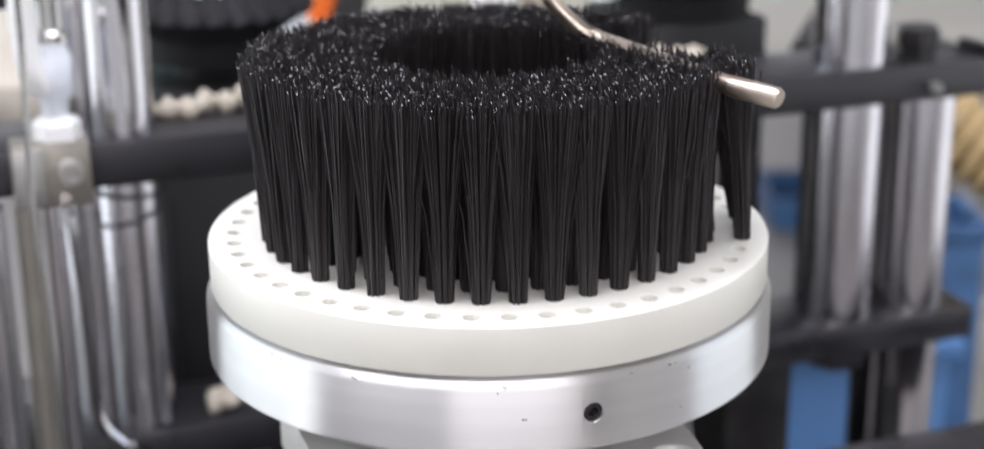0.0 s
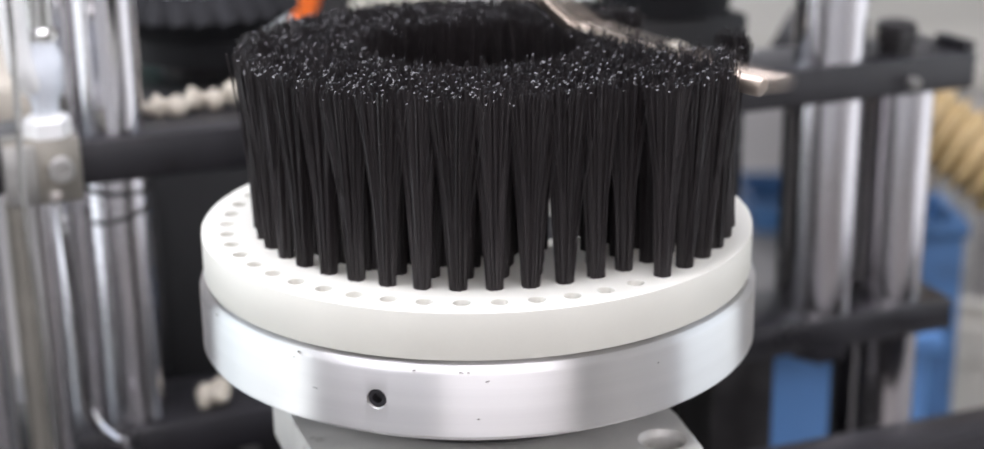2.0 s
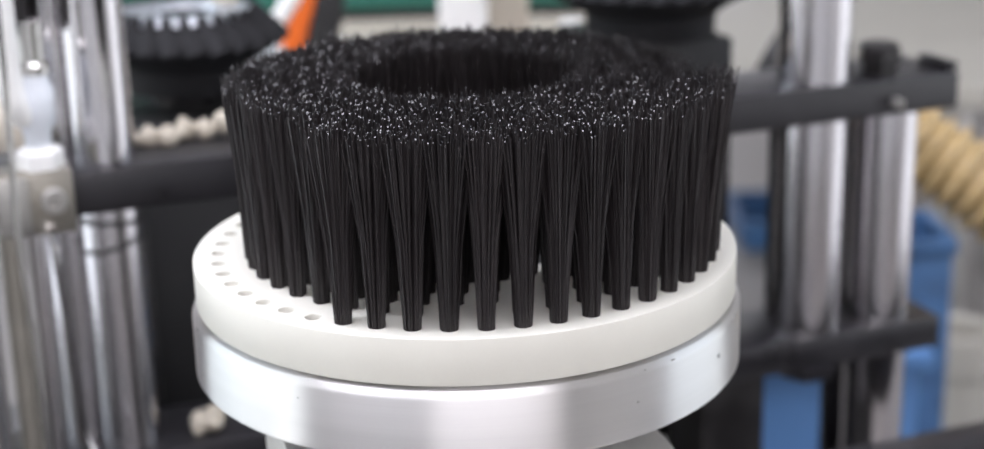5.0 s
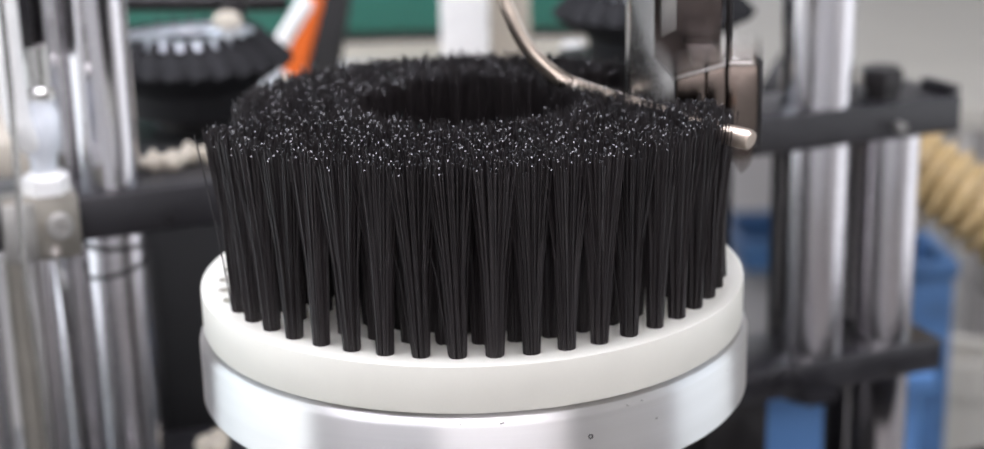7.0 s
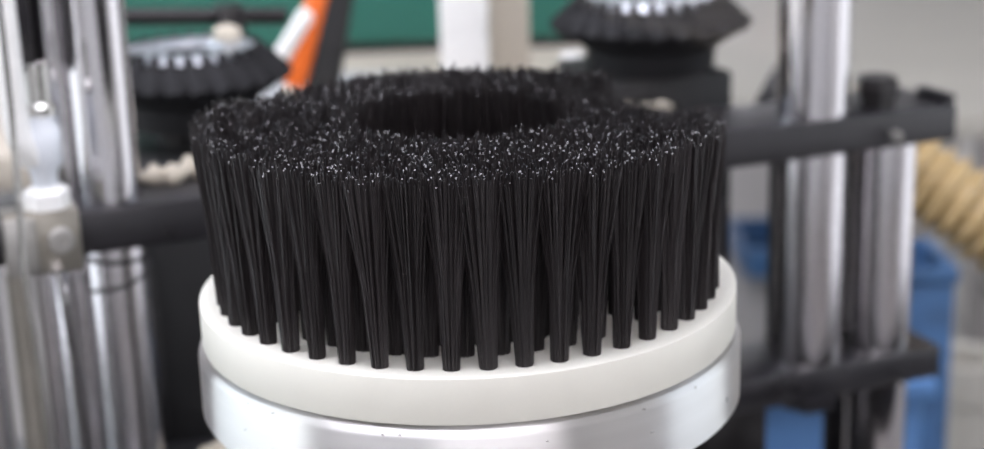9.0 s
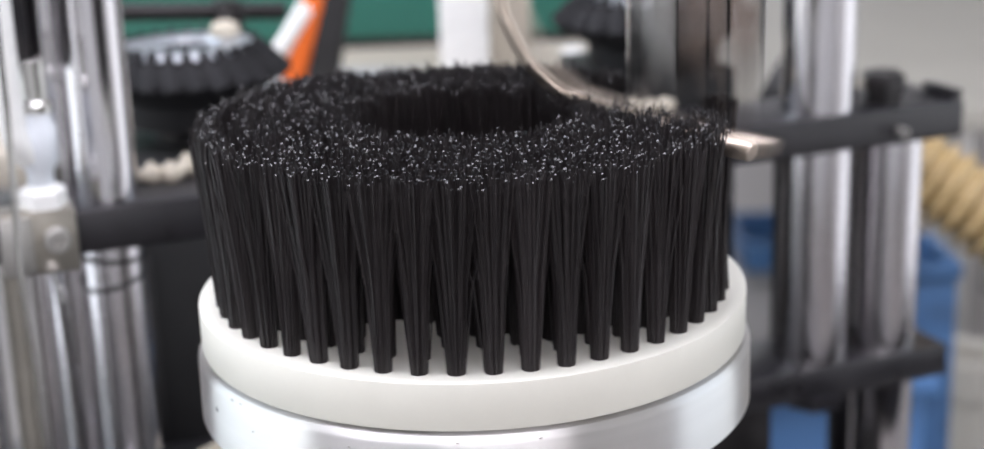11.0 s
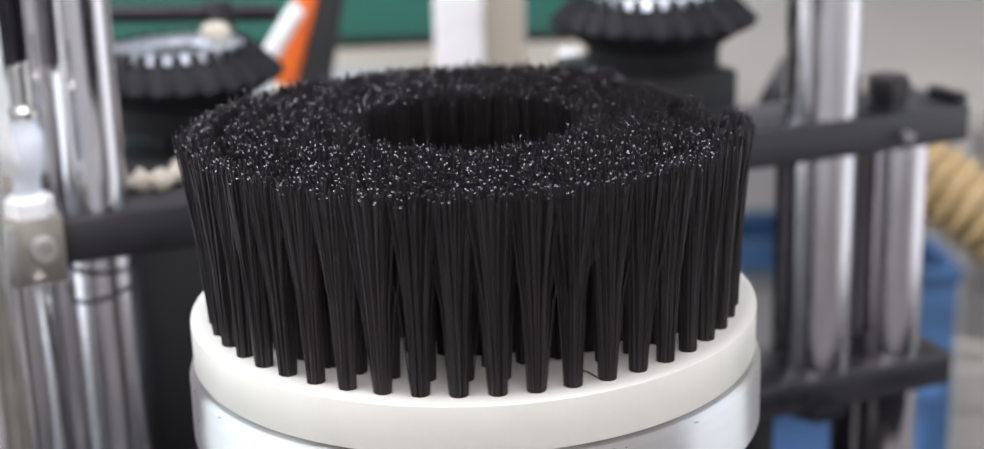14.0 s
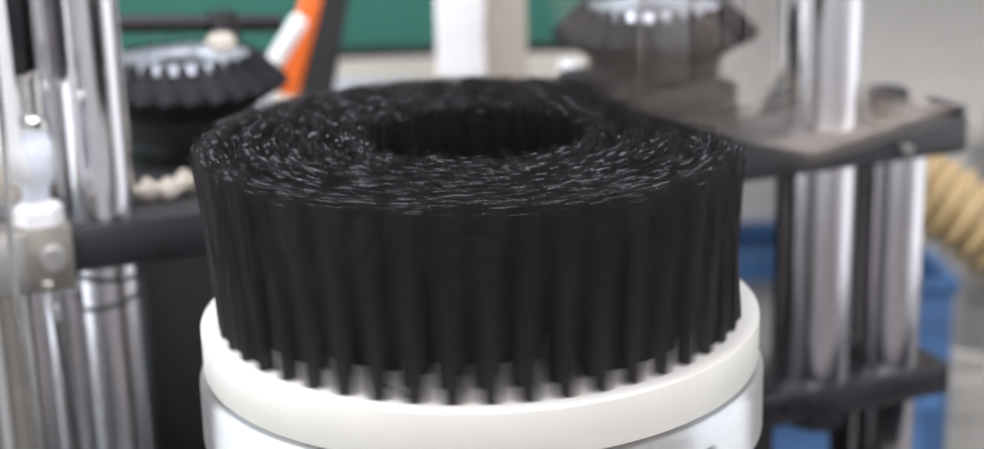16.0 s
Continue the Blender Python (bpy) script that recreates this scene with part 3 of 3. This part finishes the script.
set_screw(SCREW)
for a, z in ((SCREW + 145, -0.034), (SCREW + 232, -0.041)):
    part("dimple", lathe(B(), [(0.0011, -0.001), (0.0011, 0.0002), (0.0006, 0.0002), (0.0005, -0.0008)], 12), DARK_STEEL, turntable, "small dent in the ring", at=pose(0, 0, 0, 0, 0, a) @ pose(0, -0.1271, z, 90))

nicks = random.Random(12)
for k in range(22):
    a, z = nicks.uniform(0, 360), nicks.choice((-0.0236, -0.0240, nicks.uniform(-0.048, -0.026)))
    w = nicks.uniform(0.0003, 0.0013)
    part("nick", box(B(), -w, w, -0.00025, 0.00025, -0.0002, 0.0002, 0.0), STEEL, turntable, "small scuff on the ring", at=pose(0, 0, 0, 0, 0, a) @ pose(0, -0.12715, z, 0, nicks.uniform(-20, 20)))

# ---- the brush: white block with bored holes and black tufts ----
HOLES, HOLE_R, FIRST, STEP = 48, 0.1136, 4.27, 7.5
disc_brush = thing("disc_brush", "white disc brush block set with black nylon tufts", "brush")


def drilled_block():
    """Disc with a ring of real blind holes: one cell a hole, sharing its border with its neighbours."""
    verts, faces = [], []

    def polar(r, deg, z):
        verts.append((r * math.sin(radians(deg)), -r * math.cos(radians(deg)), z))
        return len(verts) - 1

    r0, r1, hr, per = HOLE_R - 0.0060, HOLE_R + 0.0060, 0.0036, 4
    n = HOLES * per
    grid = {}

    def border(i, j):
        """i: eighths along the ring, j: 0 to 4 outwards."""
        key = (i % n, j)
        if key not in grid:
            grid[key] = polar(r0 + (r1 - r0) * j / 4, FIRST - STEP / 2 + STEP * i / per, 0.0)
        return grid[key]

    for h in range(HOLES):
        i = h * per
        edge = [border(i + k, 0) for k in range(4)] + [border(i + 4, j) for j in range(4)] + [border(i + 4 - k, 4) for k in range(4)] + [border(i, 4 - j) for j in range(4)]
        centre = Vector((HOLE_R * math.sin(radians(FIRST + STEP * h)), -HOLE_R * math.cos(radians(FIRST + STEP * h))))
        rims = []
        for scale, z in ((1.0, 0.0), (0.95, -0.0005), (0.95, -0.013)):
            rim = []
            for e in edge:
                way = (Vector(verts[e][:2]) - centre).normalized() * hr * scale
                verts.append((centre.x + way.x, centre.y + way.y, z))
                rim.append(len(verts) - 1)
            rims.append(rim)
        for a, b in [(edge, rims[0]), (rims[0], rims[1]), (rims[1], rims[2])]:
            for k in range(16):
                m = (k + 1) % 16
                faces.append((a[k], a[m], b[m], b[k]))
        faces.append(tuple(rims[2]))
    inner = [[border(i, 0) for i in range(n)]]
    outer = [[border(i, 4) for i in range(n)]]
    for r, z in ((0.07, 0.0), (0.0485, 0.0), (0.0485, -0.0202)):
        inner.append([polar(r, FIRST - STEP / 2 + STEP * i / per, z) for i in range(n)])
    for r, z in ((0.1244, 0.0), (0.1249, -0.0002), (0.1250, -0.0007), (0.1250, -0.0185), (0.1242, -0.0202), (0.0485, -0.0202)):
        outer.append([polar(r, FIRST - STEP / 2 + STEP * i / per, z) for i in range(n)])
    for loops in (inner, outer):
        for a, b in zip(loops, loops[1:]):
            for i in range(n):
                j = (i + 1) % n
                faces.append((a[i], a[j], b[j], b[i]))
    me = bpy.data.meshes.new("block")
    me.from_pydata(verts, [], faces)
    bm = B()
    bm.from_mesh(me)
    return bm


part("block", drilled_block(), WHITE_BLOCK, disc_brush, "white plastic block with a ring of bored holes", smooth=30)


def tuft_mesh(seed, height=0.0795, count=150, flare=1.75, stray=0):
    """A bundle of single bristles, tight in the hole and fanning out to their cut tips."""
    rnd = random.Random(seed)
    verts, faces = [], []
    for k in range(count + stray):
        q = 0.00335 * math.sqrt((k % count + 0.5) / count)
        a = k * 2.399963 + rnd.uniform(-0.3, 0.3)
        bx, by = q * math.cos(a), q * math.sin(a)
        fan = flare * rnd.uniform(0.75, 1.2)
        spread = fan * 1.45
        wide = rnd.gauss(0, 0.0010)
        tx, ty = bx * spread + wide, by * fan + rnd.gauss(0, 0.0010)
        if rnd.random() < 0.18:
            tx, ty = tx + rnd.gauss(0, 0.0034), ty + rnd.gauss(0, 0.0026)
        if k >= count:
            tx, ty = bx + rnd.uniform(-0.012, 0.012), by - rnd.uniform(0.004, 0.016)
        h = height + rnd.gauss(0, 0.0016) - 0.0006 * (q / 0.0034)
        bow = 0.28 + rnd.uniform(-0.10, 0.10)
        r = 0.00033
        turn = rnd.uniform(0, 1.5)
        start = len(verts)
        rings = ((bx, by, -0.004), (bx + (tx - bx) * bow, by + (ty - by) * bow, h * 0.45), (tx, ty, h))
        tilt = (rnd.uniform(-0.9, 0.9), rnd.uniform(-0.9, 0.9))
        for i, (x, y, z) in enumerate(rings):
            for c in range(4):
                ca, sa = r * math.cos(turn + c * math.pi / 2), r * math.sin(turn + c * math.pi / 2)
                verts.append((x + ca, y + sa, z + (ca * tilt[0] + sa * tilt[1] if i == 2 else 0)))
        for i in range(2):
            for c in range(4):
                d = (c + 1) % 4
                faces.append((start + 4 * i + c, start + 4 * i + d, start + 4 * i + 4 + d, start + 4 * i + 4 + c))
        faces.append((start + 8, start + 9, start + 10, start + 11))
    me = bpy.data.meshes.new("tuft")
    me.from_pydata(verts, [], faces)
    me.materials.append(BRISTLE)
    me.materials.append(BRISTLE_END)
    for poly in me.polygons:
        poly.material_index = int(poly.index % 9 == 8)
    return me


TUFTS = [tuft_mesh(20 + k, flare=1.80 + 0.07 * k, stray=(k == 5) * 3) for k in range(6)]
mix_up = random.Random(7)


def seat(r, az, lean):
    """Place of a tuft in the block: its hole's radius and bearing, leaning outwards."""
    return pose(0, 0, 0, 0, 0, az) @ pose(0, -r, 0.0005, lean + mix_up.uniform(-0.9, 0.9), mix_up.uniform(-0.9, 0.9), 0) @ pose(0, 0, 0, 0, 0, mix_up.choice((0, 180)))


INNER = []
for r, count, az, lean in ((0.0980, 42, 16.74, 1.2), (0.0840, 37, 16.74, 0.8), (0.0700, 32, 16.74, 0.5), (0.0560, 26, 16.74, 0.3)):
    for k in range(count):
        m = seat(r, az + 360 * k / count, lean)
        INNER.append((part("tuft", mix_up.choice(TUFTS[:5]), None, disc_brush, at=m), m))
# the outer row, filled one by one while the machine runs: its first three tufts stand from the start
LOOSE = pose(0, 0, 0, 0, 0, FIRST + 67.5 + STEP * 31.5) @ pose(0, -0.1105, 0)
loose = part("loose_bristle", tube(B(), smooth_path([(-0.0055, 0.0005, 0.0058), (-0.0035, -0.0010, 0.0048), (-0.0005, -0.0022, 0.0036), (0.0028, -0.0030, 0.0012)], 5), 0.00042, 6), BRISTLE, disc_brush, "loose bristle lying on the block", at=LOOSE)
OUTER = []
for j in range(46):
    m = seat(HOLE_R, FIRST + 67.5 + STEP * j, 1.5)
    OUTER.append((part("tuft", TUFTS[5] if j in (0, 17, 31) else mix_up.choice(TUFTS[:5]), None, disc_brush, at=m), m))

# ---- the tufting tool, its fixed head and the bent deflector rod ----
head = thing("tool_head", "dark steel tool head held on an arm from the column", "machine head")
part("housing", box(B(), -0.015, 0.15, -0.018, 0.035, 0.205, 0.36, 0.006), DARK_STEEL, head)
part("arm", box(B(), -0.03, 0.03, 0.0, 0.40, 0.27, 0.33, 0.005, 2, pose(0.105, 0.045, 0, 0, 0, -20)), BLACK_PAINT, head, "black steel arm")
tool = thing("tufting_tool", "bright ground steel tufting tool with a fork-shaped jaw", "tool")


def slab(outline, y0, y1, bevel=0.0008):
    """An outline in x and z, given thickness along y."""
    return prism(B(), outline, -y1, -y0, bevel, pose(0, 0, 0, 90))


part("side_plate", slab([(0.0757, 0.30), (0.0850, 0.30), (0.0851, 0.0905), (0.0875, 0.0885), (0.0951, 0.0813), (0.0960, 0.048), (0.0755, 0.048)], -0.004, 0.020), TOOL_STEEL, tool, "ground steel side plate")
part("recess_wall", box(B(), 0.0855, 0.1185, 0.0125, 0.0190, 0.070, 0.30, 0.001), PLUNGER, tool, "dark back wall of the recess")
part("plunger_shoe", slab([(0.0885, 0.30), (0.0885, 0.1005), (0.0955, 0.1038), (0.0955, 0.30)], -0.006, -0.0012), GREY_STEEL, tool, "grey plunger shoe")
part("plunger", slab([(0.0935, 0.30), (0.0935, 0.1040), (0.0985, 0.1005), (0.1130, 0.1005), (0.1172, 0.1060), (0.1172, 0.30)], -0.0010, 0.012, 0.002), PLUNGER, tool, "dark steel plunger")
part("blade", slab([(0.1180, 0.30), (0.1207, 0.30), (0.1211, 0.0890), (0.1190, 0.0880)], -0.004, 0.004, 0.0006), DARK_STEEL, tool, "thin dark blade")
part("shoulder", slab([(0.1000, 0.0965), (0.1125, 0.0965), (0.1168, 0.0888), (0.1045, 0.0852)], 0.0, 0.012), PLUNGER, tool, "dark shoulder block")
part("jaw", slab([(0.0962, 0.0812), (0.1095, 0.0845), (0.1095, 0.050), (0.0962, 0.052)], -0.003, 0.012), REFLECTION_TINT, tool, "polished steel jaw")
# Strip of lighter steel than the jaw, standing for its lit chamfer.
part("jaw_lip", slab([(0.0953, 0.0828), (0.1180, 0.0886), (0.1180, 0.0866), (0.0953, 0.0808)], -0.0058, -0.0032, 0.0005), TOOL_STEEL, tool, "lip in lighter steel for the lit chamfer")
part("jaw_plate", slab([(0.1097, 0.0862), (0.1178, 0.0864), (0.1185, 0.046), (0.1097, 0.049)], -0.0048, 0.012), REFLECTION_TINT, tool, "brown-tinted steel plate")
part("end_block", slab([(0.1190, 0.0866), (0.1327, 0.0862), (0.1330, 0.052), (0.1300, 0.040), (0.1260, 0.036), (0.1220, 0.044), (0.1190, 0.048)], -0.004, 0.014), REFLECTION_TINT, tool, "end block coloured brown for its reflections, with a pointed foot")
part("flange", slab([(0.1190, 0.0895), (0.1300, 0.0893), (0.1312, 0.0868), (0.1190, 0.0868)], -0.007, 0.006, 0.0006), STEEL, tool, "bright flange")
part("edge_strip", slab([(0.1332, 0.0890), (0.1352, 0.0885), (0.1352, 0.045), (0.1332, 0.050)], -0.003, 0.014, 0.0006), DARK_STEEL, tool, "dark edge strip")

rod = thing("deflector_rod", "bent nickel rod pressing over the bristle tops", "rod")
path = smooth_path([(0.010, 0.030, 0.33), (0.014, 0.029, 0.20), (0.0170, 0.028, 0.130), (0.0215, 0.027, 0.1120), (0.0278, 0.027, 0.0992), (0.0350, 0.0265, 0.0903), (0.0440, 0.0255, 0.0827), (0.0530, 0.0205, 0.0792), (0.0660, 0.0010, 0.0780), (0.0850, -0.0252, 0.0762), (0.1010, -0.0440, 0.0738)], 8)
radii = [0.0037 + 0.0009 * max(0.0, i / len(path) - 0.5) for i in range(len(path))]
part("shank", tube(B(), path, radii, 20), NICKEL, rod, smooth=60)
part("tip", tube(B(), [(0.1010, -0.0440, 0.0738), (0.1172, -0.0585, 0.0722), (0.1182, -0.0594, 0.0719)], [0.0045, 0.0045, 0.0038], 24), NICKEL, rod, "polished rod tip")

# ---- what moves ----
CYCLE, BEGIN, LAST = 0.361, 0.58, 44


def beat(k):
    """The middle of the turn from rest k to rest k + 1."""
    return {4: 2.07, 22: 8.57, 35: 13.245, 39: 14.70, 40: 15.10, 41: 15.43, 42: 15.74, 43: 16.02}.get(k, BEGIN + CYCLE * k)


def turned(n):
    return pose(0, 0, 0, 0, 0, -(STEP + 0.022) * n)


def motions():
    turns = [(0.0, turned(-1))]
    for k in range(-1, LAST):
        for t, n in ((beat(k) - 0.05, k), (beat(k) + 0.05, k + 1)):
            if 0.0 < t < 16.0:
                turns.append((t, turned(n)))
    turns.append((16.0, turned(LAST - 0.65)))
    walk(disc_brush, turns)
    walk(turntable, turns)

    up, stay = pose(-0.002, 0, 0.10), pose(-0.002, 0, 0.006)
    rest = pose(0, 0, 0)
    aside, away = pose(0.05, 0.01, 0.012), pose(0.10, 0.05, 0.19)
    strokes, swings = [], []
    for k in range(-3, LAST + 1):
        for dt, m in ((0.155, up), (0.228, stay), (0.275, stay), (0.345, up)):
            strokes.append((beat(k) + dt * min(1.0, (beat(k + 1) - beat(k)) / CYCLE), m))
        for dt, m in ((-0.06, rest), (-0.02, aside), (0.02, away), (0.085, away), (0.14, rest)):
            swings.append((beat(k) + dt, m))

    def clipped(rows):
        inside = [(t, m) for t, m in rows if 0.0 < t < 16.0]
        before = [m for t, m in rows if t <= 0.0]
        after = [m for t, m in rows if t >= 16.0]
        return [(0.0, before[-1])] + inside + [(16.0, after[0])]

    walk(tool, clipped(strokes))
    walk(rod, clipped(swings))

    # the rod presses the tufts behind it forward at every rest, and they spring back when it leaves
    elbow, along, back = Vector((0.051, 0.025)), Vector((0.622, -0.783)), Vector((0.783, 0.622))

    def swept(m, n, give=1.0):
        """How tuft m is pressed at rest n: its pose, or nothing where the rod does not reach it."""
        turn = turned(n)
        foot = (turn @ m.translation).to_2d() - elbow
        s, d = foot.dot(along), foot.dot(back)
        if not (-0.014 < s < 0.115 and -0.016 < d < 0.075):
            return None
        lean = give * min(0.72, math.asin(min(0.9, (d + 0.004) / 0.082))) if d > 0 else 0.06 * (1 + d / 0.016)
        push = (turn.to_3x3().inverted() @ Vector((-back.x, -back.y, 0))).normalized()
        foot_at = Matrix.Translation(m.translation)
        return foot_at @ Matrix.Rotation(lean, 4, Vector((0, 0, 1)).cross(push)) @ foot_at.inverted() @ m

    def presses(m, first, give=1.0):
        rows = []
        for n in range(first, LAST + 1):
            pressed = swept(m, n, give)
            if pressed is not None:
                rows += [(beat(n - 1) + 0.075, m), (beat(n - 1) + 0.14, pressed), (beat(n) - 0.055, pressed), (beat(n) + 0.01, m)]
        return rows

    for ob, m in INNER:
        rows = presses(m, -1)
        if rows:
            rows = [(-9.0, m)] + rows + [(99.0, m)]
            walk(ob, clipped(rows))

    # a new tuft comes down out of the head with each stroke of the tool
    for j, (ob, m) in enumerate(OUTER):
        if j < 3:
            walk(ob, clipped([(-9.0, m)] + presses(m, -1, 0.5) + [(99.0, m)]))
            continue
        t = beat(j - 4) + 0.215
        stored = pose(0, 0, 0.235)
        over = Matrix.Translation((0, 0, 0.235)) @ m
        if j == 32:
            walk(loose, [(0.0, stored), (t - 0.28, stored), (t - 0.10, Matrix.Translation((0, 0, 0.235)) @ LOOSE), (t, LOOSE), (16.0, LOOSE)])
        if t < 15.95:
            later = [(when, m2) for when, m2 in presses(m, j - 2, 0.6) if t + 0.04 < when < 16.0]
            walk(ob, [(0.0, stored), (max(0.02, t - 0.28), stored), (max(0.06, t - 0.10), over), (t, m)] + later + [(16.0, later[-1][1] if later else m)])
        else:
            walk(ob, [(0.0, stored), (16.0, stored)])


motions()
